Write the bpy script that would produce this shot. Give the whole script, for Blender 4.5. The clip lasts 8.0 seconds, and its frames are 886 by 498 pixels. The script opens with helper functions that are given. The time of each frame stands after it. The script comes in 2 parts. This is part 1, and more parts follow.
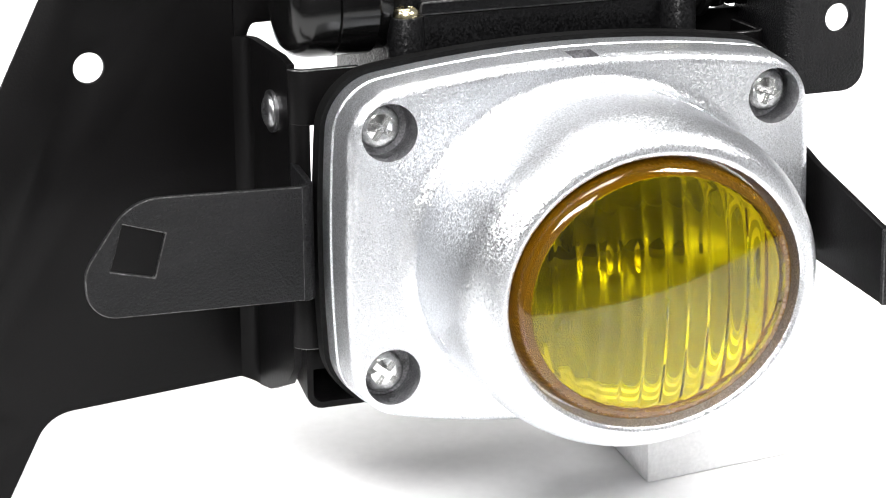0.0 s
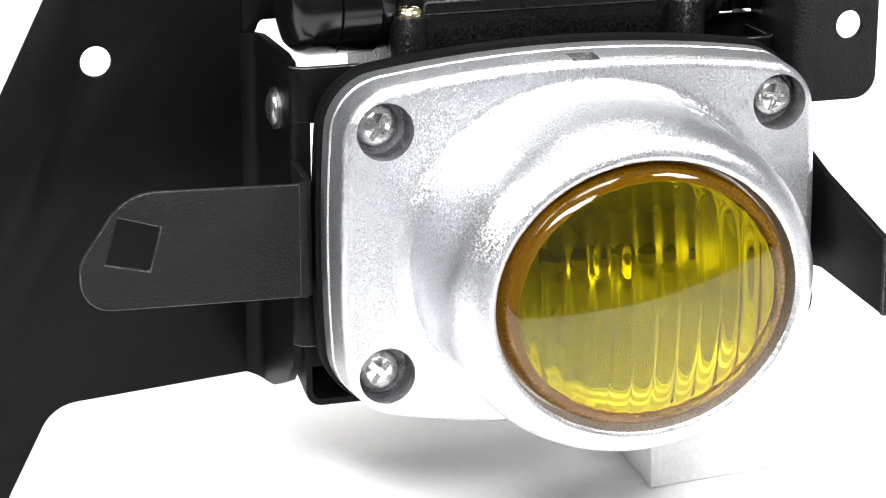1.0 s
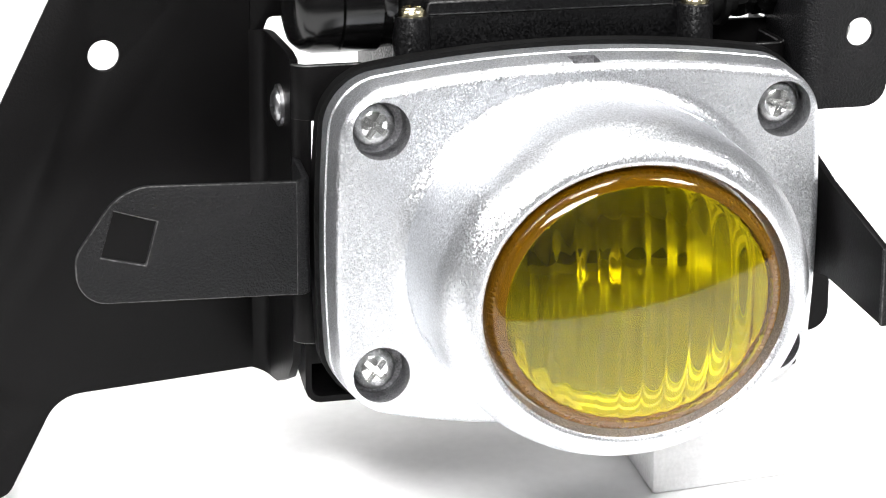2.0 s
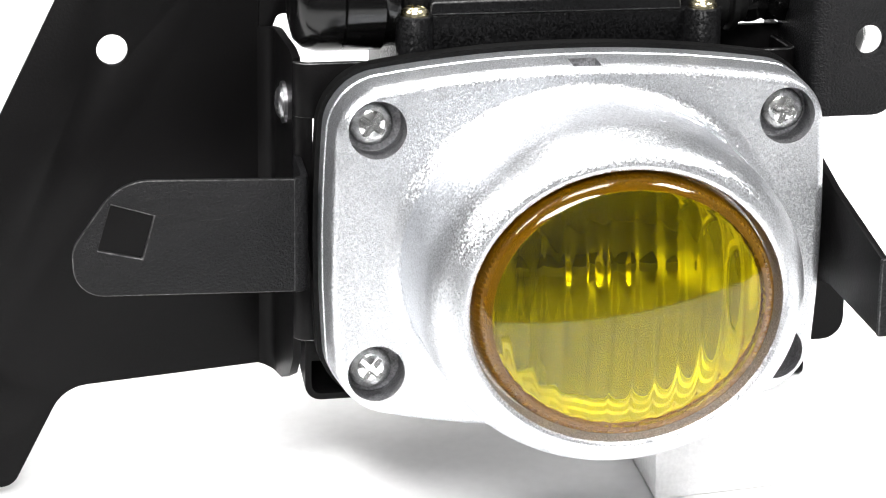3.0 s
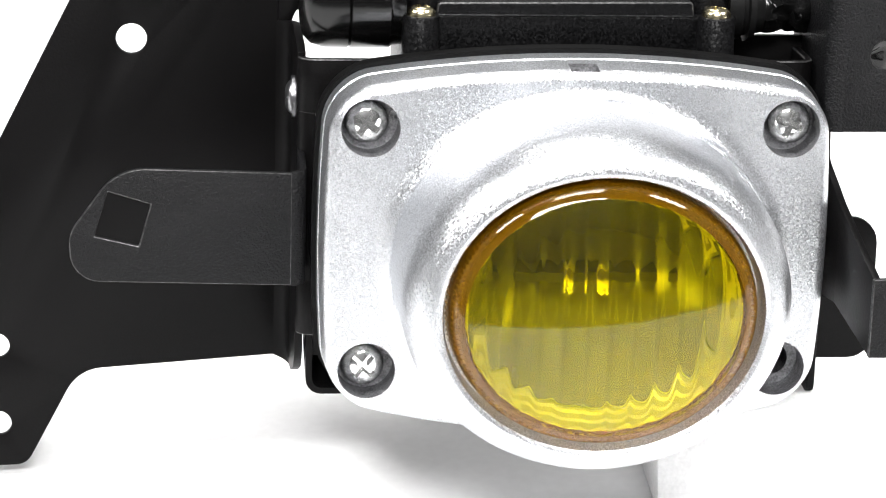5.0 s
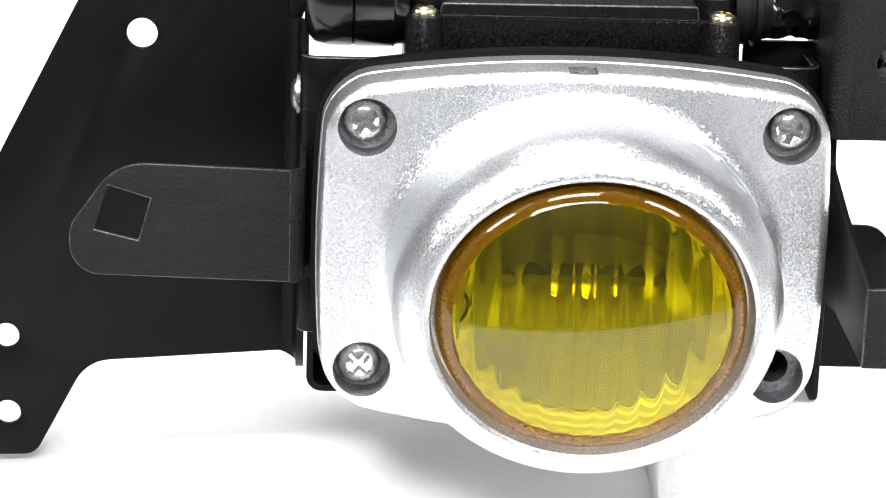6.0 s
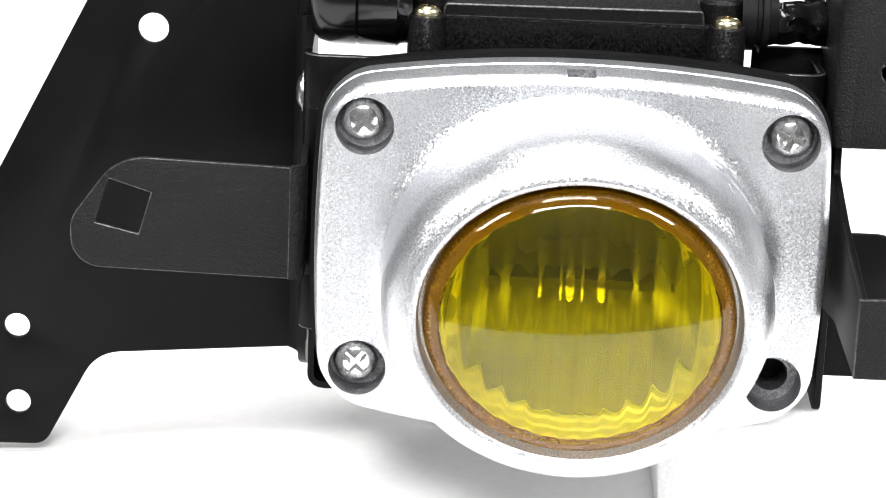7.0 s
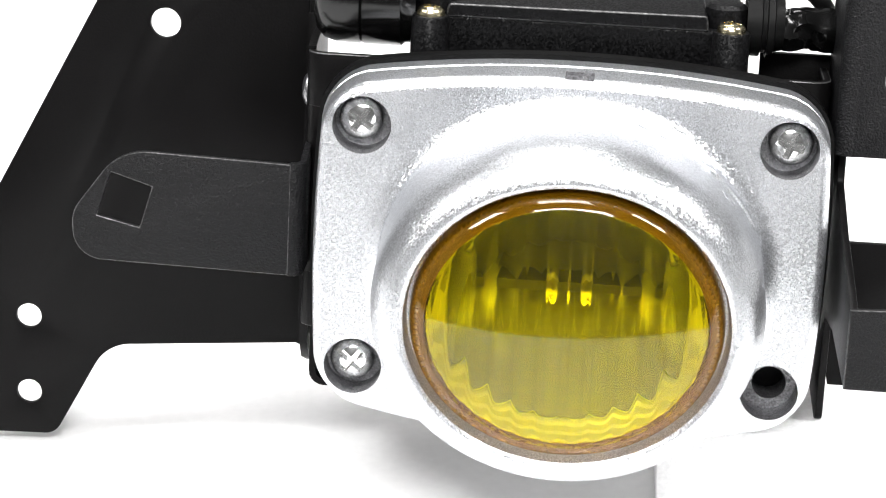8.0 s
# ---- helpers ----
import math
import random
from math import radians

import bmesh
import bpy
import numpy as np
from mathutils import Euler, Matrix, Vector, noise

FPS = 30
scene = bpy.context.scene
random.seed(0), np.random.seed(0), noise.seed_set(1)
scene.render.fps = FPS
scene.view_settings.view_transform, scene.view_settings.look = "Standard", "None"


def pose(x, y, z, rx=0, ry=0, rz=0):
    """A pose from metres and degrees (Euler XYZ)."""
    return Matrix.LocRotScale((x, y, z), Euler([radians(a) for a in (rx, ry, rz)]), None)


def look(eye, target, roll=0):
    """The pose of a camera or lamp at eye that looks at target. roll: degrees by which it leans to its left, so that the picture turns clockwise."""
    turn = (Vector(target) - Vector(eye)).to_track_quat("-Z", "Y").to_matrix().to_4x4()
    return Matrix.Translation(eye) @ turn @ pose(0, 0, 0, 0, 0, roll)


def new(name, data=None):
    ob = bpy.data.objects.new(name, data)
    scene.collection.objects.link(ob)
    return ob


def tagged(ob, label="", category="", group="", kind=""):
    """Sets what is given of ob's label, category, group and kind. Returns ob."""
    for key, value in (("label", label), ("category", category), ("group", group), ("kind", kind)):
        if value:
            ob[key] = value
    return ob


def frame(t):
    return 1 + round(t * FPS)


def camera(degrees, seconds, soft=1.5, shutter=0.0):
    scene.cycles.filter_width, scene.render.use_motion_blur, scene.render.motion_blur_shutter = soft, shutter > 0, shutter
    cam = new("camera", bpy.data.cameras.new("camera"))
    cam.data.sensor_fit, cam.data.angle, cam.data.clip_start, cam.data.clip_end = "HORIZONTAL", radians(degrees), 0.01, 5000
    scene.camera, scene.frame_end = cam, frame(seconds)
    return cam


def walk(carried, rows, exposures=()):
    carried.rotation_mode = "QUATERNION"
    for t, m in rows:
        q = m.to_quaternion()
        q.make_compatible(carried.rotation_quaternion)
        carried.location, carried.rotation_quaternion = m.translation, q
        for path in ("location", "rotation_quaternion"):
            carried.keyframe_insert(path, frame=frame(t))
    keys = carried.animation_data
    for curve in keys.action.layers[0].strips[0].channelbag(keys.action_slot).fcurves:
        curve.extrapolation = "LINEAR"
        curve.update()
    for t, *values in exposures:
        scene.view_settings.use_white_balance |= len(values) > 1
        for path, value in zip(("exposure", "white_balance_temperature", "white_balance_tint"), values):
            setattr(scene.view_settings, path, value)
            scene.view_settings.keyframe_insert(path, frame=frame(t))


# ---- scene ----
# ---- camera: it stands still, the lamp turns in front of it ----
cam = camera(19.18, 8.0, soft=1.1)
EYE_POSE = pose(0.0, -0.48053, 0.2755, 65.8926, 1.1029, -0.7170)
walk(cam, [(0.0, EYE_POSE), (8.0, EYE_POSE)], exposures=[(0.0, 0.47), (8.0, 0.47)])

# ---- world and lamps ----
world = bpy.data.worlds.new("studio_air")
scene.world = world
world.use_nodes = True
world.node_tree.nodes["Background"].inputs[0].default_value = (0.9, 0.95, 1.0, 1)
world.node_tree.nodes["Background"].inputs[1].default_value = 0.05


def area_lamp(name, eye, target, w, h, watts, colour=(1.0, 0.99, 0.985)):
    """A rectangular area lamp, for the studio's softboxes and the added fills."""
    data = bpy.data.lights.new(name, "AREA")
    data.shape, data.size, data.size_y, data.energy, data.color = "RECTANGLE", w, h, watts, colour
    ob = new(name, data)
    ob.matrix_world = look(eye, target)
    return ob


area_lamp("softbox_overhead", (0.0, -0.12, 1.05), (0.0, 0.02, 0.05), 0.40, 0.32, 5.5)
area_lamp("softbox_side", (-0.62, -0.14, 0.88), (0.0, 0.05, 0.05), 0.30, 0.30, 6.5)
area_lamp("softbox_side", (0.66, -0.10, 0.86), (0.0, 0.05, 0.05), 0.30, 0.30, 6.5)
# Unseen lamp added behind, to whiten the roll of the barrel's rim.
area_lamp("back_fill", (0.0, 0.78, 1.12), (0.0, 0.10, 0.05), 0.60, 0.25, 4.0)
# Added fill from the front: lightens the cover face and the foam block.
area_lamp("front_fill", (0.0, -1.50, 1.52), (0.0, 0.0, 0.05), 1.0, 0.4, 34)


# ---- materials ----
def material(name, colour, rough=0.5, metal=0.0, grain=0.0, grain_scale=900.0, bump=0.0, bump_scale=900.0,
             wear=0.0, wear_scale=40.0, coat=0.0, spec=0.5):
    """Principled surface with fine grain, broad wear and a fine bump, all in object metres."""
    m = bpy.data.materials.new(name)
    m.use_nodes = True
    nt = m.node_tree
    b = nt.nodes["Principled BSDF"]
    b.inputs["Roughness"].default_value = rough
    b.inputs["Metallic"].default_value = metal
    b.inputs["Coat Weight"].default_value = coat
    b.inputs["Specular IOR Level"].default_value = spec
    co = nt.nodes.new("ShaderNodeTexCoord")
    base = nt.nodes.new("ShaderNodeRGB")
    base.outputs[0].default_value = (*colour, 1)
    out = base.outputs[0]
    for amount, scale, detail in ((grain, grain_scale, 2.0), (wear, wear_scale, 6.0)):
        if amount <= 0:
            continue
        n = nt.nodes.new("ShaderNodeTexNoise")
        n.inputs["Scale"].default_value, n.inputs["Detail"].default_value = scale, detail
        nt.links.new(co.outputs["Object"], n.inputs["Vector"])
        r = nt.nodes.new("ShaderNodeMapRange")
        r.inputs["From Min"].default_value, r.inputs["From Max"].default_value = 0.3, 0.7
        r.inputs["To Min"].default_value, r.inputs["To Max"].default_value = 1 - amount, 1 + amount
        nt.links.new(n.outputs["Fac"], r.inputs["Value"])
        mix = nt.nodes.new("ShaderNodeVectorMath")
        mix.operation = "SCALE"
        nt.links.new(out, mix.inputs[0])
        nt.links.new(r.outputs[0], mix.inputs["Scale"])
        out = mix.outputs[0]
        if amount == wear:
            rr = nt.nodes.new("ShaderNodeMapRange")
            rr.inputs["To Min"].default_value, rr.inputs["To Max"].default_value = rough - 0.08, rough + 0.08
            nt.links.new(n.outputs["Fac"], rr.inputs["Value"])
            nt.links.new(rr.outputs[0], b.inputs["Roughness"])
    nt.links.new(out, b.inputs["Base Color"])
    if bump > 0:
        n = nt.nodes.new("ShaderNodeTexNoise")
        n.inputs["Scale"].default_value, n.inputs["Detail"].default_value = bump_scale, 3.0
        nt.links.new(co.outputs["Object"], n.inputs["Vector"])
        bp = nt.nodes.new("ShaderNodeBump")
        bp.inputs["Strength"].default_value, bp.inputs["Distance"].default_value = bump, 0.0004
        nt.links.new(n.outputs["Fac"], bp.inputs["Height"])
        nt.links.new(bp.outputs[0], b.inputs["Normal"])
    return m


def glass(name, colour, rough=0.0, ior=1.5, clear=1.0, gloss=0.5):
    m = bpy.data.materials.new(name)
    m.use_nodes = True
    nt = m.node_tree
    b = nt.nodes["Principled BSDF"]
    b.inputs["Base Color"].default_value = (*colour, 1)
    b.inputs["Roughness"].default_value = rough
    b.inputs["Transmission Weight"].default_value = clear
    b.inputs["IOR"].default_value = ior
    b.inputs["Specular IOR Level"].default_value = gloss
    co, n, r = (nt.nodes.new("ShaderNode" + k) for k in ("TexCoord", "TexNoise", "MapRange"))
    n.inputs["Scale"].default_value, n.inputs["Detail"].default_value = 160.0, 3.0
    r.inputs["To Min"].default_value, r.inputs["To Max"].default_value = rough, rough + 0.02
    nt.links.new(co.outputs["Object"], n.inputs["Vector"])
    nt.links.new(n.outputs["Fac"], r.inputs["Value"])
    nt.links.new(r.outputs[0], b.inputs["Roughness"])
    return m


def flake_paint(name, colour, rough, metal, flake=0.20, scale=4900.0, tone=0.34, spec=0.5):
    """Metallic paint: every flake leans its own way and has its own tone, so that it sparkles."""
    m = material(name, colour, rough, metal, grain=0.14, grain_scale=4200, wear=0.04, wear_scale=60, spec=spec)
    nt = m.node_tree
    b = nt.nodes["Principled BSDF"]
    co, geo = nt.nodes.new("ShaderNodeTexCoord"), nt.nodes.new("ShaderNodeNewGeometry")
    vor = nt.nodes.new("ShaderNodeTexVoronoi")
    vor.inputs["Scale"].default_value = scale
    nt.links.new(co.outputs["Object"], vor.inputs["Vector"])
    ops = []
    for op in ("SUBTRACT", "SCALE", "ADD", "NORMALIZE"):
        v = nt.nodes.new("ShaderNodeVectorMath")
        v.operation = op
        ops.append(v)
    ops[0].inputs[1].default_value = (0.5, 0.5, 0.5)
    ops[1].inputs["Scale"].default_value = flake * 2
    nt.links.new(vor.outputs["Color"], ops[0].inputs[0])
    nt.links.new(ops[0].outputs[0], ops[1].inputs[0])
    nt.links.new(ops[1].outputs[0], ops[2].inputs[0])
    nt.links.new(geo.outputs["Normal"], ops[2].inputs[1])
    nt.links.new(ops[2].outputs[0], ops[3].inputs[0])
    nt.links.new(ops[3].outputs[0], b.inputs["Normal"])
    sep, rng, mul = (nt.nodes.new("ShaderNode" + k) for k in ("SeparateColor", "MapRange", "VectorMath"))
    rng.inputs["To Min"].default_value, rng.inputs["To Max"].default_value = 1 - tone, 1 + tone
    mul.operation = "SCALE"
    nt.links.new(vor.outputs["Color"], sep.inputs[0])
    nt.links.new(sep.outputs[2], rng.inputs["Value"])
    nt.links.new(b.inputs["Base Color"].links[0].from_socket, mul.inputs[0])
    nt.links.new(rng.outputs[0], mul.inputs["Scale"])
    nt.links.new(mul.outputs[0], b.inputs["Base Color"])
    return m


SILVER = flake_paint("silver_paint", (0.63, 0.645, 0.67), 0.31, 0.90, flake=0.17)
# rough cast metal, darkened to hold the shade inside counterbores and notch
SHADED_CAST = material("shaded_cast_metal", (0.27, 0.27, 0.28), 0.40, 0.85, grain=0.4, grain_scale=2500, bump=0.6, bump_scale=2200, wear=0.3, wear_scale=400)
BLACK_COAT = material("black_powder_coat", (0.0045, 0.0045, 0.005), 0.46, 0.0, grain=0.3, grain_scale=2400, bump=1.0, bump_scale=2100, wear=0.10, wear_scale=60, spec=0.20)
BLACK_SATIN = material("black_satin_paint", (0.0030, 0.0028, 0.0029), 0.40, 0.0, grain=0.3, grain_scale=3500, bump=0.12, bump_scale=1800, wear=0.2, wear_scale=35, spec=0.10)
BLACK_CAST = flake_paint("black_cast_housing", (0.004, 0.004, 0.0043), 0.36, 0.0, flake=0.14, scale=3000, tone=0.5, spec=0.14)
EDGE = material("worn_paint_edge", (0.06, 0.06, 0.06), 0.32, 0.5, grain=0.6, grain_scale=1400, wear=0.5, wear_scale=350, spec=0.6)
RUBBER = material("black_rubber", (0.004, 0.004, 0.004), 0.5, 0.0, spec=0.10, bump=0.1, bump_scale=900, wear=0.15, wear_scale=120)
GLOSSY = material("glossy_black_plastic", (0.003, 0.003, 0.003), 0.16, 0.0, spec=0.35, bump=0.05, bump_scale=300, wear=0.1, wear_scale=90)
ZINC = material("zinc_screw", (0.90, 0.91, 0.90), 0.14, 1.0, grain=0.08, grain_scale=1500, bump=0.15, bump_scale=900, wear=0.15, wear_scale=300)
DARK_ZINC = material("dark_zinc_screw", (0.30, 0.30, 0.31), 0.34, 1.0, grain=0.1, grain_scale=1500, bump=0.1, bump_scale=900, wear=0.2, wear_scale=300)
GOLD = material("yellow_zinc_screw", (0.80, 0.72, 0.48), 0.22, 1.0, grain=0.1, grain_scale=1500, bump=0.1, bump_scale=900, wear=0.15, wear_scale=300)
# light tone for the added skirt that imitates a bright reflection
SKIRT = material("bright_reflection_skirt", (0.46, 0.46, 0.44), 0.18, 0.55, wear=0.05, wear_scale=80)
CHROME = material("reflector_satin", (0.32, 0.32, 0.30), 0.24, 0.70, bump=0.03, bump_scale=90, wear=0.06, wear_scale=60)
# dark tone for the added bar that imitates a reflection
DARK_BAND = material("dark_band_matte", (0.05, 0.05, 0.048), 0.55, 0.3, wear=0.3, wear_scale=120)
LENS = glass("yellow_glass", (0.80, 0.69, 0.002), ior=1.45, gloss=0.36)
LENS_EDGE = glass("amber_glass_edge", (0.30, 0.15, 0.004), 0.04, clear=0.8)
SHEET = material("white_table_sheet", (0.90, 0.90, 0.90), 0.6, 0.0, grain=0.02, grain_scale=400, wear=0.01, wear_scale=8)
FOAM = material("white_foam", (0.93, 0.93, 0.93), 0.8, 0.0, grain=0.05, grain_scale=1100, bump=0.5, bump_scale=700, wear=0.03, wear_scale=300)
WALL = material("grey_wall_paint", (0.30, 0.30, 0.30), 0.8, 0.0, wear=0.1, wear_scale=2)
CEILING = material("ceiling_paint", (0.12, 0.12, 0.12), 0.8, 0.0, wear=0.1, wear_scale=2)
FLOOR = material("dark_studio_floor", (0.05, 0.05, 0.05), 0.7, 0.0, wear=0.2, wear_scale=3)

MM = 0.001


# ---- mesh helpers; coordinates of the lamp are in millimetres: x across, y to the back, z up ----
def finish(bm, name, mat, smooth=35.0, edge=None):
    bmesh.ops.recalc_face_normals(bm, faces=bm.faces[:])
    me = bpy.data.meshes.new(name)
    bm.to_mesh(me)
    bm.free()
    me.materials.append(mat)
    if edge:
        me.materials.append(edge)
    if smooth:
        me.polygons.foreach_set("use_smooth", [True] * len(me.polygons))
        me.set_sharp_from_angle(angle=radians(smooth))
    return me


def part(name, bm, mat, parent, label="", smooth=35.0, edge=None):
    ob = new(name, finish(bm, name, mat, smooth, edge))
    ob.parent = parent
    return tagged(ob, label)


def baked(bm, cutters=(), bevel=0.0, segments=2, worn=False):
    """The bmesh with the cutters taken away and its hard edges rounded."""
    me = bpy.data.meshes.new("tmp")
    bmesh.ops.recalc_face_normals(bm, faces=bm.faces[:])
    bm.to_mesh(me)
    bm.free()
    for m in (BLACK_COAT, EDGE):
        me.materials.append(m)
    ob = new("tmp", me)
    spare = []
    for c in cutters:
        bmesh.ops.recalc_face_normals(c, faces=c.faces[:])
        cm = bpy.data.meshes.new("tmp_cut")
        c.to_mesh(cm)
        c.free()
        for m in (BLACK_COAT, EDGE):
            cm.materials.append(m)
        co = new("tmp_cut", cm)
        spare.append(co)
        mod = ob.modifiers.new("cut", "BOOLEAN")
        mod.object, mod.operation, mod.solver = co, "DIFFERENCE", "EXACT"
    if bevel:
        mod = ob.modifiers.new("round", "BEVEL")
        if worn:
            mod.material = 1
        mod.width, mod.segments, mod.limit_method, mod.angle_limit = bevel * MM, segments, "ANGLE", radians(50)
    dg = bpy.context.evaluated_depsgraph_get()
    dg.update()
    res = bpy.data.meshes.new_from_object(ob.evaluated_get(dg))
    out = bmesh.new()
    out.from_mesh(res)
    for o in (ob, *spare):
        d = o.data
        bpy.data.objects.remove(o)
        bpy.data.meshes.remove(d)
    bpy.data.meshes.remove(res)
    return out


def loft(loops, closed=False, caps=True):
    """Skin through loops of equal count (lists of mm points)."""
    bm = bmesh.new()
    rows = [[bm.verts.new(Vector(p) * MM) for p in lp] for lp in loops]
    pairs = list(zip(rows, rows[1:])) + ([(rows[-1], rows[0])] if closed else [])
    for a, b in pairs:
        for i in range(len(a)):
            j = (i + 1) % len(a)
            bm.faces.new((a[i], a[j], b[j], b[i]))
    if caps and not closed:
        bm.faces.new(rows[0][::-1])
        bm.faces.new(rows[-1])
    return bm


def prism(outline, lo, hi, axis="y"):
    """A flat plate: an outline in the two other axes, between lo and hi along the axis."""
    def at(p, k):
        return {"y": (p[0], k, p[1]), "x": (k, p[0], p[1]), "z": (p[0], p[1], k)}[axis]
    return loft([[at(p, lo) for p in outline], [at(p, hi) for p in outline]])


def turned(profile, centre, axis="y", n=48):
    """A lathe body: profile of (along, radius) in mm about the axis through the centre."""
    loops = []
    for k, r in profile:
        lp = []
        for i in range(n):
            a = 2 * math.pi * i / n
            u, w = r * math.cos(a), r * math.sin(a)
            o = {"y": (u, k, w), "x": (k, u, w), "z": (u, w, k)}[axis]
            lp.append((centre[0] + o[0], centre[1] + o[1], centre[2] + o[2]))
        loops.append(lp)
    return loft(loops)


def rounded(points, n=6):
    """An outline of (x, z, radius) corners made into a polygon with rounded corners."""
    out = []
    for i, (x, z, r) in enumerate(points):
        p, a, b = Vector((x, z)), Vector(points[i - 1][:2]), Vector(points[(i + 1) % len(points)][:2])
        if r <= 0:
            out.append((x, z))
            continue
        da, db = (a - p).normalized(), (b - p).normalized()
        half = da.angle(db) / 2
        d = r / math.tan(half)
        c = p + (da + db).normalized() * (r / math.sin(half))
        s, e = p + da * d - c, p + db * d - c
        turn = s.angle_signed(e)
        for k in range(n + 1):
            q = -turn * k / n
            out.append((c.x + s.x * math.cos(q) - s.y * math.sin(q), c.y + s.x * math.sin(q) + s.y * math.cos(q)))
    return out


def box(x0, x1, y0, y1, z0, z1):
    return prism([(x0, z0), (x1, z0), (x1, z1), (x0, z1)], y0, y1)


def joined(*bms):
    out = bmesh.new()
    for b in bms:
        me = bpy.data.meshes.new("tmp")
        b.to_mesh(me)
        b.free()
        out.from_mesh(me)
        bpy.data.meshes.remove(me)
    return out


def tube(points, radius, n=16, ripple=0.0):
    """A bent round cable through points, smoothed."""
    pts = [Vector(p) for p in points]
    fine = []
    for i in range(len(pts) - 1):
        p0, p1, p2, p3 = pts[max(i - 1, 0)], pts[i], pts[i + 1], pts[min(i + 2, len(pts) - 1)]
        for k in range(8):
            t = k / 8
            fine.append(0.5 * (2 * p1 + (p2 - p0) * t + (2 * p0 - 5 * p1 + 4 * p2 - p3) * t * t + (3 * p1 - p0 - 3 * p2 + p3) * t ** 3))
    fine.append(pts[-1])
    loops = []
    up = Vector((0.1, 1, 0.2))
    for i, p in enumerate(fine):
        d = (fine[min(i + 1, len(fine) - 1)] - fine[max(i - 1, 0)]).normalized()
        u = d.cross(up).normalized()
        w = d.cross(u)
        r = radius * (1 + ripple * noise.noise(p * 0.35))
        loops.append([p + (u * math.cos(a) + w * math.sin(a)) * r * (1 + ripple * noise.noise(p * 0.25 + Vector((3 * math.cos(a), 3 * math.sin(a), 7))))
                      for a in (2 * math.pi * j / n for j in range(n))])
    return loft(loops)


# ---- setting ----
def build_setting():
    prof = [(-0.36, 0.0), (0.92, 0.0)]
    back = [(y, z - 0.003) for y, z in prof]
    bm = loft([[(x * 1000, y * 1000, z * 1000) for y, z in prof + back[::-1]] for x in (-1.0, 1.0)])
    tagged(new("ground", finish(bm, "ground", SHEET)), "smooth white photo table under the lamp", "table", kind="structure")
    for name, b in (("floor", (-1800, 1800, -1800, 1800, -45, -5)), ("ceiling", (-1800, 1800, -1800, 1800, 1900, 1940)),
                    ("wall_north", (-1800, 1800, 1800, 1840, -45, 1940)), ("wall_south", (-1800, 1800, -1840, -1800, -45, 1940)),
                    ("wall_west", (-1840, -1800, -1840, 1840, -45, 1940)), ("wall_east", (1800, 1840, -1840, 1840, -45, 1940))):
        tagged(new(name, finish(box(*b), name, {"ceiling": CEILING, "floor": FLOOR}.get(name, WALL))), "plain studio " + name.split("_")[0], "room", kind="structure")


# ---- the lamp ----
def half_width(z):
    return 50.7 - 0.0016 * z * z


def half_height(x, z):
    return 36.7 - 0.0019 * x * x if z > 0 else 38.9 - 0.0030 * x * x


def outline_radius(a, inset, corner=8.6):
    """Distance from the middle to the plate's bowed, round-cornered outline along the angle a."""
    lo, hi = 10.0, 80.0
    for _ in range(40):
        r = (lo + hi) / 2
        x, z = r * math.cos(a), r * math.sin(a)
        qx, qz = abs(x) - half_width(z) + corner, abs(z) - half_height(x, z) + corner
        d = math.hypot(max(qx, 0), max(qz, 0)) + min(max(qx, qz), 0) - corner + inset
        lo, hi = (r, hi) if d < 0 else (lo, r)
    return r


def plate_loop(y, inset, n=240):
    return [(r * math.cos(a), y, r * math.sin(a)) for a, r in ((a, outline_radius(a, inset)) for a in (2 * math.pi * i / n for i in range(n)))]


def oval_loop(y, ax, az, cz, n=240, cx=0.54):
    """An oval loop whose points lie at the same bearings from the middle as those of the plate."""
    out = []
    for i in range(n):
        a = 2 * math.pi * i / n
        out.append((cx + ax * math.cos(a), y, cz + az * math.sin(a)))
    return out


LENS_A, LENS_B, LENS_Z = 29.6, 25.95, -3.1


def pan_screw(name, centre, axis, radius, mat, parent, label="", turn=20.0, height=None):
    """A pan-head screw with a cross recess; axis: 'y' faces the front, 'z' faces up, 'x' faces the left."""
    h = height or radius * 0.62
    prof = [(0.0, radius * 0.98), (-0.25 * h, radius)] + [(-0.25 * h - 0.75 * h * math.sin(t), radius * math.cos(t) ** 0.75) for t in (0.3, 0.6, 0.9, 1.15, 1.35, 1.5)]
    bm = turned(prof, (0, 0, 0), "y", 40)
    arm, wid = radius * 0.62, radius * 0.15
    cuts = []
    for k in (0, 90):
        c = box(-arm, arm, -h * 1.5, -h * 0.52, -wid, wid)
        bmesh.ops.rotate(c, verts=c.verts[:], matrix=Matrix.Rotation(radians(turn + k), 3, "Y"))
        cuts.append(c)
    bm = baked(bm, cuts, bevel=0.12, segments=1)
    m = {"y": Matrix.Identity(4), "z": Matrix.Rotation(radians(-90), 4, "X"), "x": Matrix.Rotation(radians(-90), 4, "Z")}[axis]
    bmesh.ops.transform(bm, verts=bm.verts[:], matrix=Matrix.Translation(Vector(centre) * MM) @ m)
    return part(name, bm, mat, parent, label)


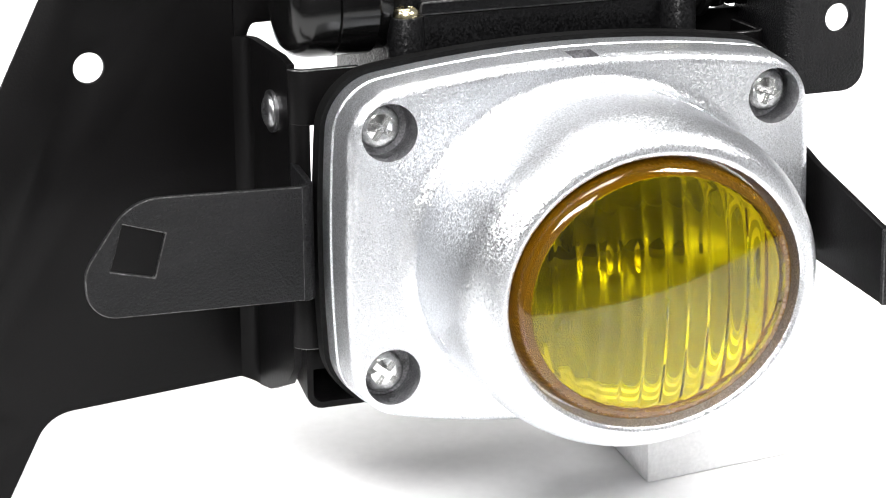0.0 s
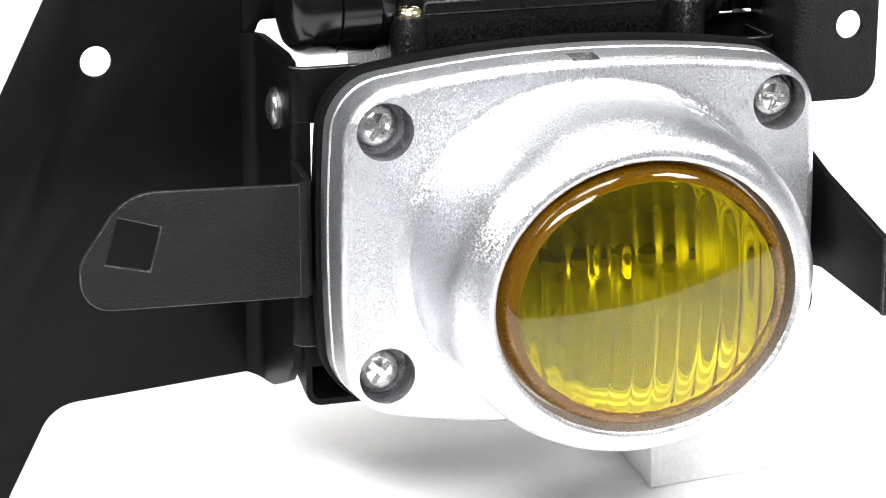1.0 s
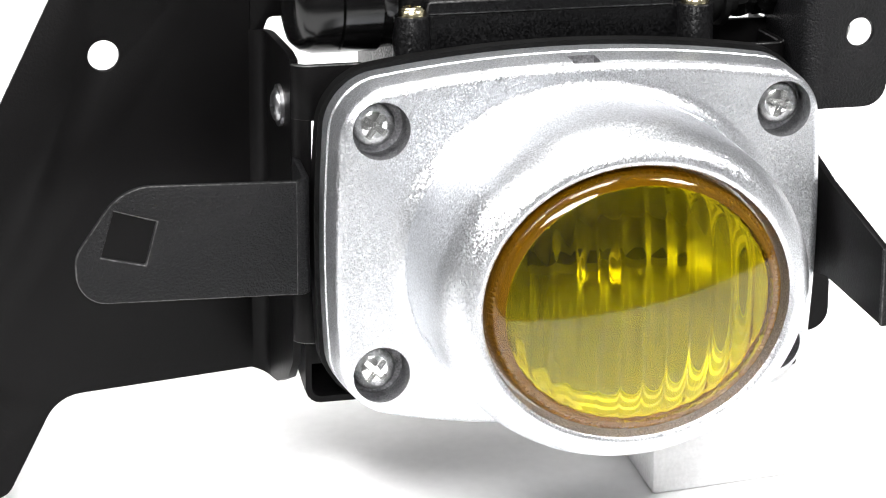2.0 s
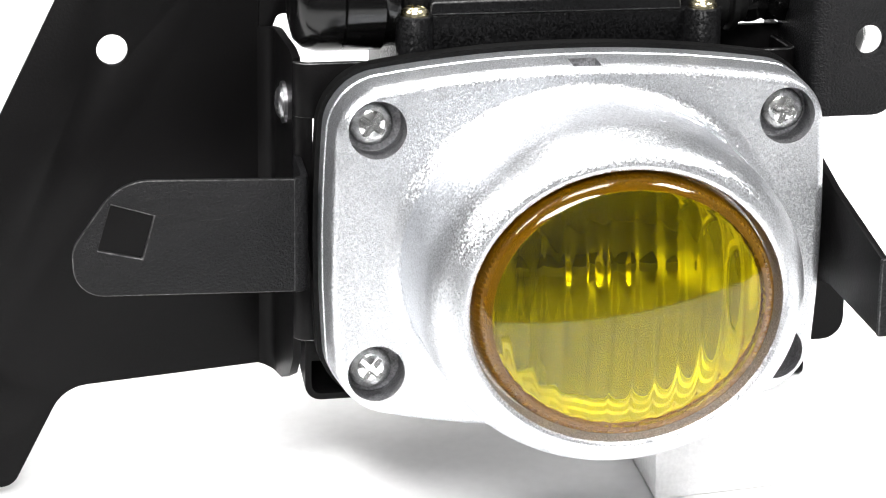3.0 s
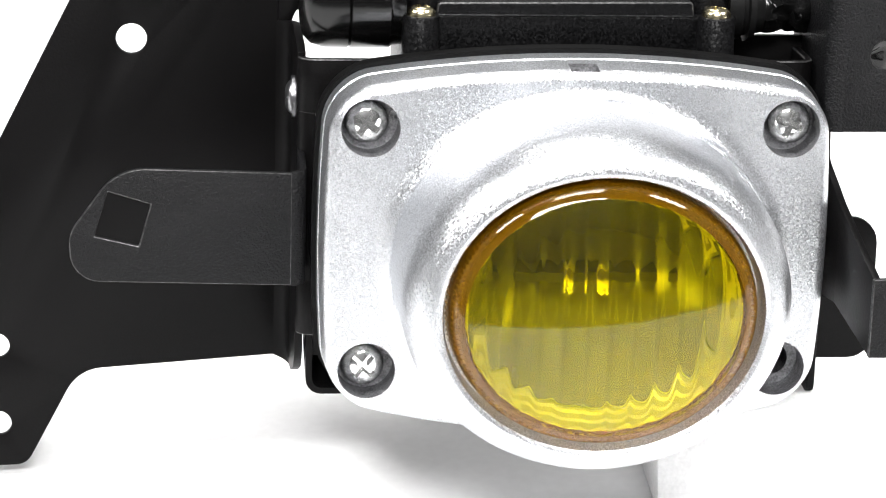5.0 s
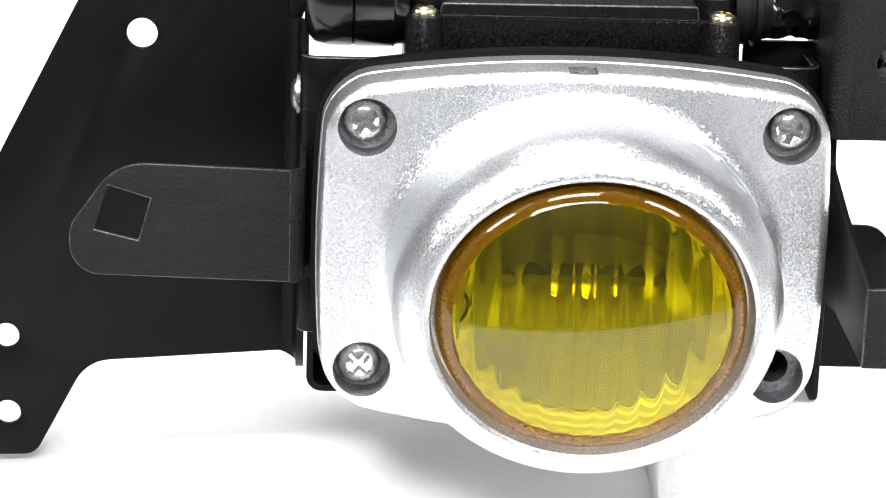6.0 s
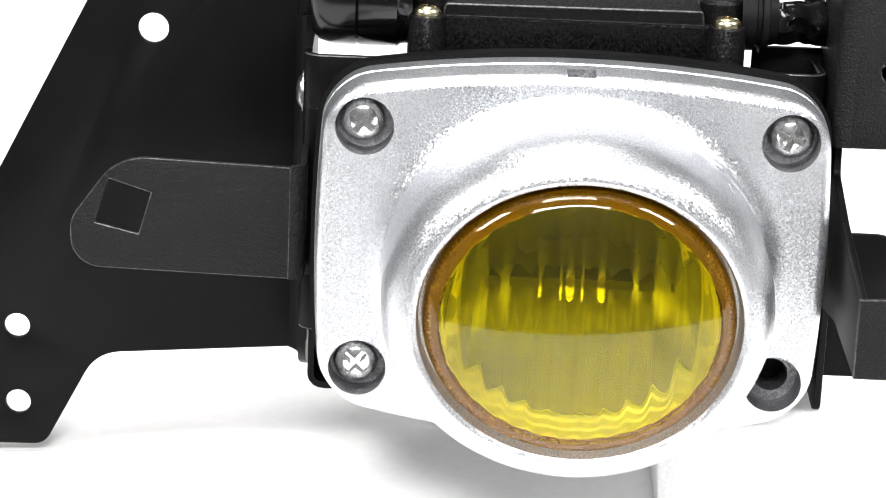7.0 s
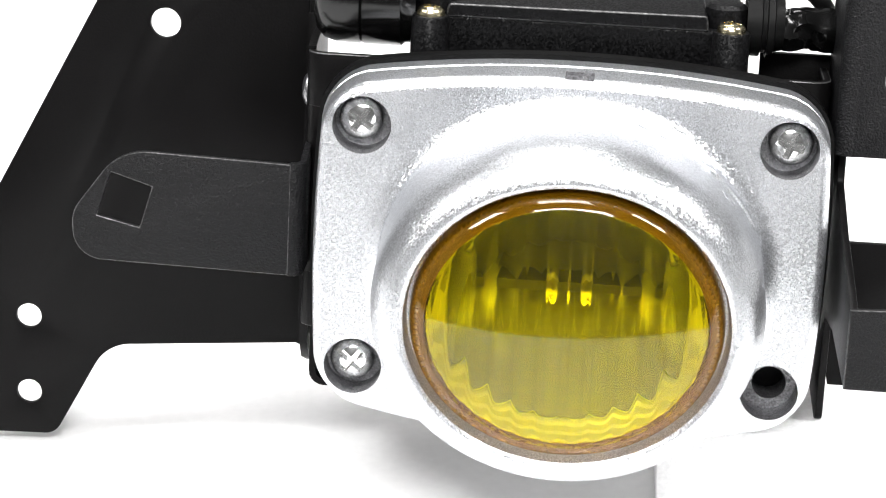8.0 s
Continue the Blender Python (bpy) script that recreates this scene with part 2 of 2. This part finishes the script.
def build_cover(lamp):
    """The silver front: plate, oval barrel and rim in one casting, with four counterbores."""
    loops = [plate_loop(9.6, 0.3), plate_loop(9.2, 0.0), plate_loop(5.2, 0.15), plate_loop(4.9, 0.55), plate_loop(4.4, 0.55), plate_loop(4.0, 0.25), plate_loop(3.6, 0.27),
             plate_loop(-1.7, 0.72), plate_loop(-2.0, 0.75), plate_loop(-2.8, 0.95), plate_loop(-3.5, 1.45), plate_loop(-3.9, 2.1), plate_loop(-4.05, 2.7), plate_loop(-4.06, 2.95)]
    rows = []
    for k in range(9):  # hollow fillet at the foot of the barrel
        t = math.pi / 2 * k / 8
        f, y = 1 - math.sin(t), -4.1 - 2.6 * (1 - math.cos(t))
        rows.append((y - 0.02, 37.3 + 4.2 * f, 30.6 + 2.4 * f, -35.2 + 0.9 * f))
    rows += [(-14.0, 37.2, 30.4, -35.6), (-20.0, 37.05, 30.1, -35.9)]
    for k in range(13):  # wide roll of the rim
        t = math.pi / 2 * k / 12
        c = 5.7 * (1 - math.cos(t))
        rows.append((-24.4 - 12.0 * math.sin(t), 37.0 - c, 30.0 - c, -36.1 + c))
    rows += [(-36.4, 30.9, 24.1, -30.3), (-35.9, 30.2, 23.4, -29.6), (-34.5, 29.9, 23.1, -29.3), (-30.0, 29.8, 23.0, -29.2), (-29.8, 26.6, 20.1, -26.3), (9.6, 26.6, 20.1, -26.3)]
    for y, ax, top, low in rows:
        loops.append(oval_loop(y, ax, (top - low) / 2, (top + low) / 2))
    cutters = []
    for sx in (-1, 1):
        for sz in (-1, 1):
            cutters.append(turned([(-30, 5.7), (2.6, 5.7)], (sx * 41.1, 0, sz * 24.6), "y", 56))
            cutters.append(turned([(-2, 3.4), (15, 3.4)], (sx * 41.5, 0, sz * 24.8), "y", 32))
    cutters.append(box(-2.6, 3.0, -2.9, 1.6, 34.4, 45))
    # the cut walls take the darkened metal
    for c in cutters:
        for f in c.faces:
            f.material_index = 1
    bm = baked(loft(loops, closed=True), cutters)
    cover = part("cover", bm, SILVER, lamp, "silver metallic painted cast cover with oval barrel", 40, SHADED_CAST)
    for x, z, turn in ((-42, 24.8, 35), (42, 24.8, 20), (-42, -24.8, 40)):
        pan_screw("screw", (x * 0.99, 2.2, z), "y", 4.4, ZINC, cover, "shiny zinc cross-head screw", turn, 3.2)
    for x, y, z in ((28.7, -16.0, 17.6), (-28.4, -12.0, 16.4), (-31.8, -10.0, -16.6)):
        n = Vector((x / 37.1 ** 2, -0.0005, (z + 2.8) / 32.9 ** 2)).normalized()
        k = 1 / math.sqrt((x / 37.1) ** 2 + ((z + 2.8) / 32.9) ** 2)
        bm = turned([(-1.0, 2.0), (0.12, 2.0), (0.22, 1.8), (0.22, 1.5), (0.08, 1.3)], (0, 0, 0), "z", 32)
        bmesh.ops.transform(bm, verts=bm.verts[:], matrix=Matrix.Translation(Vector((0.54 + x * k, y, (z + 2.8) * k - 2.8)) * MM) @ n.to_track_quat("Z", "Y").to_matrix().to_4x4())
        part("mould_mark", bm, SILVER, cover, "round ejector mark in the silver casting")


def build_seam(lamp):
    """A faint ridge left by the mould along the foot of the barrel."""
    pts = []
    for k in range(15):
        a = radians(22 + 3.6 * k)
        pts.append((0.54 + 37.3 * math.cos(a), -8.6 - 3.2 * math.sin(k / 14 * math.pi), -2.3 + 32.85 * math.sin(a)))
    part("mould_seam", tube(pts, 0.42, 8, 0.5), SILVER, lamp, "uneven mould seam in the silver casting")


def lens_front(rho):
    """Depth of the lens's outer face at a share of its half-axes."""
    r = rho / 0.885
    return -37.5 - 3.7 * (1 - r * r)


def flute(x, pitch=4.3):
    """Height share of the upright flutes: round backs that meet in narrow valleys."""
    v = abs(2 * (x / pitch - math.floor(x / pitch)) - 1)
    return 1 - (v * v / 2 if v < 0.7 else 0.245 + 0.7 * (v - 0.7) - 0.7 * (v - 0.7) ** 2 / 0.6) / 0.35


def build_lens(lamp):
    def loop(rho, y, rib=0.0, depth=0.0, n=360, ribs=90, turn=0.0):
        out = []
        for i in range(n):
            a = 2 * math.pi * i / n
            k = rho * (1 + rib * math.cos(ribs * a + turn))
            x, z = LENS_A * k * math.cos(a), LENS_B * k * math.sin(a)
            out.append((0.54 + x, y + depth * flute(x), LENS_Z + z))
        return out
    outer = [(0.885, -35.0)] + [(0.885 * (1 - k / 40), lens_front(0.885 * (1 - k / 40))) for k in range(0, 40)] + [(0.003, lens_front(0.0))]
    loops = [loop(r, y) for r, y in outer]
    loops += [loop(0.875 * k / 60 + 0.003, min(lens_front(0.885 * k / 60), -37.2) + 3.0, 0.003 if k > 57 else 0.0, 0.55 * min(1, (60 - k) / 3)) for k in range(0, 60)]
    loops += [loop(0.882, -33.8, 0.003)]
    part("lens", loft(loops, closed=True), LENS, lamp, "fluted yellow glass lens", 60).visible_shadow = False
    ring = [(0.889, -33.0, 0), (0.887, -35.0, 0), (0.887, -37.45, 0), (0.905, -37.2, 0), (0.925, -36.85, 0), (0.945, -36.35, 0), (0.96, -35.75, 0), (0.972, -34.9, 0), (0.98, -33.8, 0),
            (0.985, -32.4, 0), (0.985, -30.2, 1), (0.96, -30.1, 1), (0.93, -30.6, 1), (0.905, -32.0, 1)]
    part("lens_rim", loft([loop(r, y, 0.007 * f, 0.0, 1080, 150, 0.7 * k) for k, (r, y, f) in enumerate(ring)], closed=True), LENS_EDGE, lamp, "thick amber glass rim of the lens", 60).visible_shadow = False
    # reflector bowl behind the lens
    bowl, back = [], []
    for k in range(0, 19):
        r = 1 - k / 19
        bowl.append(loop(0.785 * r, -27.0 + 24 * (1 - r * r)))
        back.append(loop(max(0.80 * r, 0.02), -25.8 + 24 * (1 - r * r)))
    part("reflector", loft(bowl + back[::-1], closed=True), CHROME, lamp, "satin metal reflector bowl", 60)
    # added bright steps, in place of the table's reflection low in the bowl
    skirt = [(0.872, -32.8), (0.860, -32.4), (0.852, -30.8), (0.835, -30.4), (0.822, -28.6), (0.803, -28.2), (0.790, -27.2), (0.803, -26.4), (0.85, -28.0), (0.884, -31.4)]
    part("reflection_skirt", loft([loop(r, y) for r, y in skirt], closed=True), SKIRT, lamp, "added stepped bright skirt in place of a reflection in the bowl", 25)
    # added bar, stands in for the dark reflected band across the lens
    shade = prism(rounded([(-15.5, -3.4, 0.8), (16.5, -3.4, 0.8), (16.5, -1.6, 0.8), (-15.5, -1.6, 0.8)], 3), -13.0, -5.0)
    part("dark_band_bar", shade, DARK_BAND, lamp, "added dark bar in place of a dark reflection in the bowl")
    part("bulb_cap", turned([(-14, 0.5), (-13.6, 2.4), (-12.5, 3.2), (-6, 3.2), (-3, 3.6)], (0.5, 0, -3), "y", 24), ZINC, lamp, "metal bulb cap inside the reflector")


def build_housing(lamp):
    loops = [plate_loop(9.6, 0.9), plate_loop(9.7, -0.9), plate_loop(13.2, -0.9), plate_loop(13.6, -0.4), plate_loop(13.6, 4.0)]
    part("gasket", loft(loops), RUBBER, lamp, "black rubber gasket behind the cover")
    bm = loft([[(x * k, y, z * k) for x, z in rounded([(-46, -31, 6), (46, -31, 6), (46, 31, 6), (-46, 31, 6)])] for y, k in ((13.4, 1), (17.0, 1), (24, 0.93), (40, 0.72))])
    housing = part("housing", bm, BLACK_CAST, lamp, "black cast lamp housing")
    bm = prism(rounded([(-33, 20, 0), (33, 20, 0), (33, 42.5, 1.0), (-33, 42.5, 1.0)], 4), 17.6, 52)
    part("top_box", baked(bm, bevel=0.5), BLACK_CAST, housing, "grainy black box on the housing")
    bm = prism(rounded([(-27, 42.3, 0), (25, 42.3, 0), (24.6, 45.4, 0.8), (-26.6, 45.0, 0.8)], 4), 17.2, 52)
    part("lid", baked(bm, bevel=0.35, worn=True), BLACK_CAST, housing, "raised black lid with a worn bright edge", edge=EDGE)
    for x in (-30, 29.4):
        part("screw_boss", turned([(30, 3.9), (42.3, 3.7), (42.6, 3.5)], (x, 17.0, 0), "z", 28), BLACK_CAST, housing)
        part("screw_seat", turned([(40, 4.4), (46.4, 4.2), (47.2, 3.4), (47.4, 2.2)], (x + (-1.0 if x > 0 else 1.0), 22.6, 0), "z", 28), BLACK_CAST, housing)
        pan_screw("lid_screw", (x, 17.0, 42.4), "z", 2.85, GOLD, housing, "yellow zinc-plated cross-head screw", 30, 2.1)
    part("cap", turned([(-53.6, 6.5), (-53.0, 8.8), (-51.5, 10.4), (-49.0, 11.2), (-44.2, 11.3), (-43.9, 10.9), (-43.6, 11.3), (-36.0, 11.3), (-35.2, 10.7), (-33, 10.5)], (0, 26, 45.4), "x", 56),
               GLOSSY, lamp, "glossy black plastic end cap")
    gland = part("cable_gland", turned([(32.5, 6.6), (35.4, 6.6), (35.7, 5.8), (36.5, 5.8), (36.7, 7.0), (37.9, 7.0), (38.2, 5.6), (40.0, 5.2)], (0, 25, 43.0), "x", 36), RUBBER, lamp, "black rubber cable gland")
    part("cable", tube([(38, 26, 42.0), (41.5, 26.5, 41.6), (45, 27.5, 42.3), (49, 29, 41.4), (54, 31, 40.8), (61, 33, 39.6), (66.5, 35, 35), (67.6, 38, 30), (68, 48, 28), (69, 62, 27)], 4.1, 24, 0.22), GLOSSY, gland, "wrinkled black cable sleeve")
    part("wire", tube([(43, 34, 51), (46, 34, 48), (49, 35, 45.0), (50, 40, 42)], 1.8, 14, 0.05), RUBBER, gland, "thin black wire")


def sheet(z_top, z_low, pts, thick=1.6):
    """A folded upright sheet along a path of (x, y), with its upper and lower edge as functions."""
    off = []
    for i, p in enumerate(pts):
        d = (Vector(pts[min(i + 1, len(pts) - 1)]) - Vector(pts[max(i - 1, 0)])).normalized()
        off.append((p[0] + d.y * thick * 0.5, p[1] - d.x * thick * 0.5, p[0] - d.y * thick * 0.5, p[1] + d.x * thick * 0.5))
    loops = []
    for i, (a, b, c, d) in enumerate(off):
        t, l = z_top(*pts[i]), z_low(*pts[i])
        loops.append([(a, b, l), (a, b, t), (c, d, t), (c, d, l)])
    return loft(loops)


def build_left_bracket(lamp):
    """Main plate, bend, side wall, front flange and the mounting tab."""
    plate = rounded([(-57.0, 58, 0), (-90.5, 58, 0), (-123.5, -7.5, 6), (-130, -20, 6), (-130, -63.6, 3), (-110.6, -63.2, 4), (-99.3, -41.5, 9), (-57.0, -38.2, 0)], 6)
    holes = [turned([(40, r), (52, r)], (x, 0, z), "y", 40) for x, z, r in ((-87.4, 31.1, 3.2), (-116.5, -36.0, 2.75), (-116.4, -53.6, 2.75))]
    bm = baked(prism(plate, 46.0, 47.6), holes, bevel=0.25)
    bracket = part("left_bracket", bm, BLACK_SATIN, lamp, "black painted steel bracket plate with round holes")
    # bend and side wall as one folded sheet
    path = [(-58.8, 46.83), (-57.6, 46.82)] + [(-57.6 + 4.2 * math.sin(a), 46.8 - 4.2 + 4.2 * math.cos(a)) for a in (math.pi / 2 * k / 8 for k in range(1, 9))]
    path += [(-53.4, 36.0), (-53.4, 24.0), (-53.4, 19.0)]
    bend = [(-53.4, 21.0), (-53.4, 19.6)] + [(-53.4 + 2.6 * (1 - math.cos(a)), 19.6 - 2.6 * math.sin(a)) for a in (math.pi / 2 * k / 6 for k in range(1, 7))] + [(-40.0, 17.0)]

    wall = sheet(lambda x, y: 35.2 - max(0.0, 22 - y) * 0.3, lambda x, y: -38.2 - 1.3 * min(1.0, max(0.0, x + 57.6) / 4.2) + max(0.0, 42 - y) * 0.21 + max(0.0, 27 - y) * 0.8, path)
    part("side_wall", wall, BLACK_SATIN, bracket, "folded black steel side wall", 50)
    for t, l in ((33.6, 22.4), (-12.0, -24.0)):
        part("front_flange", baked(sheet(lambda x, y: t, lambda x, y: l, bend), bevel=0.25, worn=True), BLACK_SATIN, bracket, "", 50, EDGE)
    part("flange_strip", sheet(lambda x, y: 22.6, lambda x, y: -12.2, bend[:-1] + [(-50.6, 17.0)]), BLACK_SATIN, bracket, "", 50)
    upper = prism(rounded([(-57.0, 34, 0), (-57.0, 58, 0), (-44, 58, 0), (-44, 37.7, 0), (-53.2, 37.7, 1.5), (-54.6, 34, 0)], 4), 46.0, 47.6)
    part("upper_strip", baked(upper, bevel=0.2), BLACK_SATIN, bracket)
    # tab: forward part of the side wall and the ear that folds out from it
    tab_path = [(-53.4, 18.5), (-53.4, 9.0)] + [(-53.4 - 2.4 * (1 - math.cos(a)), 9.0 - 2.4 * math.sin(a)) for a in (math.pi / 2 * k / 6 for k in range(1, 7))]
    web = sheet(lambda x, y: 13.2 + max(0.0, (y - 12)) * 0.25, lambda x, y: -10.2, tab_path, 1.4)
    part("tab_bend", baked(web, bevel=0.2), BLACK_COAT, bracket, "", 50)
    ear = rounded([(-55.6, -10.0, 0), (-55.6, 13.0, 0), (-89.8, 14.0, 11), (-99.3, 0.6, 7), (-98.8, -9.0, 6)], 8)
    sq = Vector((-88.7, 3.6))
    pit = prism([(sq.x + dx, sq.y + dz) for dx, dz in ((-2.9, 5.7), (5.5, 3.1), (3.1, -5.5), (-5.6, -3.4))], 4.0, 9.0)
    tab = part("tab", baked(prism(ear, 5.9, 7.3), [pit], bevel=0.22, worn=True), BLACK_COAT, bracket, "black textured steel tab with a square hole", edge=EDGE)
    pan_screw("bracket_screw", (-54.4, 29.0, 23.0), "x", 3.4, DARK_ZINC, bracket, "dark zinc pan-head screw", 10, 1.8)
    part("screw_washer", turned([(-54.9, 4.3), (-54.2, 4.3)], (0, 29.0, 23.0), "x", 36), DARK_ZINC, bracket)
    loops = []
    for y, lift in ((17.8, 0.0), (20.0, 0.3), (25.5, 2.2), (30.5, 4.6), (35.0, 12.0)):
        loops.append([(x, y, z) for x, z in rounded([(-51.9, -10.8, 0), (-51.9, -37.2 + lift, 3.2), (-38, -37.2 + lift, 0), (-38, -35.9 + lift, 0), (-50.6, -35.9 + lift, 2.0), (-50.6, -10.8, 0)], 5)])
    low = joined(loft(loops), box(-50.4, -38, 20.2, 24, -29.6, -12), box(-50.4, -38, 30.4, 31.6, -27.4, -12))
    part("lower_channel", low, BLACK_SATIN, bracket, "folded black steel channel")


def build_right_bracket(lamp):
    plate = rounded([(54.3, 20.9, 0), (68.6, 20.9, 5), (68.8, 58, 0), (54.3, 58, 0)], 6)
    bm = baked(prism(plate, 8.4, 10.0), [turned([(4, 2.95), (14, 2.95)], (62.2, 0, 36.6), "y", 36)], bevel=0.25)
    bracket = part("right_bracket", bm, BLACK_COAT, lamp, "black textured steel bracket plate with a hole")
    wall = prism(rounded([(46, -39.5, 0), (46, 34, 0), (17, 33.6, 0), (14, 14, 2), (-2.0, 8.6, 2), (-29.5, 2.0, 0), (-29.5, -13.3, 0), (-2.5, -11.4, 3), (14, -14, 2), (14, -36, 2), (24, -39.5, 2)], 4), 52.4, 53.9, "x")
    part("side_wall", baked(wall, bevel=0.2), BLACK_SATIN, bracket, "black steel arm reaching forward")
    ear = rounded([(52.4, 2.0, 0), (98, 4.0, 9), (98, -14, 7), (52.4, -13.5, 0)], 8)
    part("tab", baked(prism(ear, -30.4, -29.0), bevel=0.22, worn=True), BLACK_COAT, bracket, "black textured steel tab", edge=EDGE)
    fold = [(54.6, 9.2), (54.0, 9.2)] + [(54.0 - 2.6 * math.sin(a), 9.2 + 2.6 * (1 - math.cos(a))) for a in (math.pi / 2 * k / 7 for k in range(1, 8))] + [(51.4, 32)]
    part("inner_wall", sheet(lambda x, y: 58, lambda x, y: 20.9, fold), BLACK_COAT, bracket, "", 50)
    fold = [(39.0, 17.0), (46.6, 17.0)] + [(46.6 + 2.6 * math.sin(a), 19.6 - 2.6 * math.cos(a)) for a in (math.pi / 2 * k / 6 for k in range(1, 7))] + [(49.2, 24.0), (49.2, 30.0)]
    part("front_flange", baked(sheet(lambda x, y: 33.6, lambda x, y: -33, fold), bevel=0.25, worn=True), BLACK_SATIN, bracket, "", 50, EDGE)
    back = rounded([(53.0, -39.6, 0), (53.0, -7.4, 0), (73.8, -7.4, 6), (74.2, -39.6, 5)], 6)
    part("rear_tab", baked(prism(back, 45.0, 46.6), bevel=0.25), BLACK_SATIN, bracket, "small black rear plate with rounded corners")
    part("rear_flange", baked(joined(box(36.4, 52.3, 31.0, 32.6, 10, 35.8)), bevel=0.4), BLACK_SATIN, bracket, "black steel rear flange")


def build_lamp():
    lamp = tagged(new("fog_lamp"), "yellow-lens fog lamp with silver cover and black steel brackets", "fog lamp")
    build_cover(lamp)
    build_seam(lamp)
    build_lens(lamp)
    build_housing(lamp)
    build_left_bracket(lamp)
    build_right_bracket(lamp)
    return lamp


def build_block():
    bm = box(0, 36, 0, 60, 0, 23)
    return tagged(new("foam_block", finish(baked(bm, bevel=0.8), "foam_block", FOAM)), "small white foam block under the lamp", "block")


build_setting()
lamp = build_lamp()
block = build_block()

LAMP_REST = pose(0.02623, -0.01235, 0.06431, -7.1252, 3.3445, -4.5464)
BLOCK_REST = pose(0.0445, -0.0095, 0.0, 0, 0, -4.5)
TURNS = [(0.0, 24.52), (1.0, 21.458), (2.0, 18.402), (3.0, 15.35), (4.0, 12.297), (5.0, 9.24), (6.0, 6.174), (7.0, 3.095), (8.0, 0.0)]


def motions():
    """The lamp and its support turn slowly about the upright axis of the stand."""
    for thing, rest in ((lamp, LAMP_REST), (block, BLOCK_REST)):
        walk(thing, [(t, pose(0, 0, 0, 0, 0, a) @ rest) for t, a in TURNS])


motions()
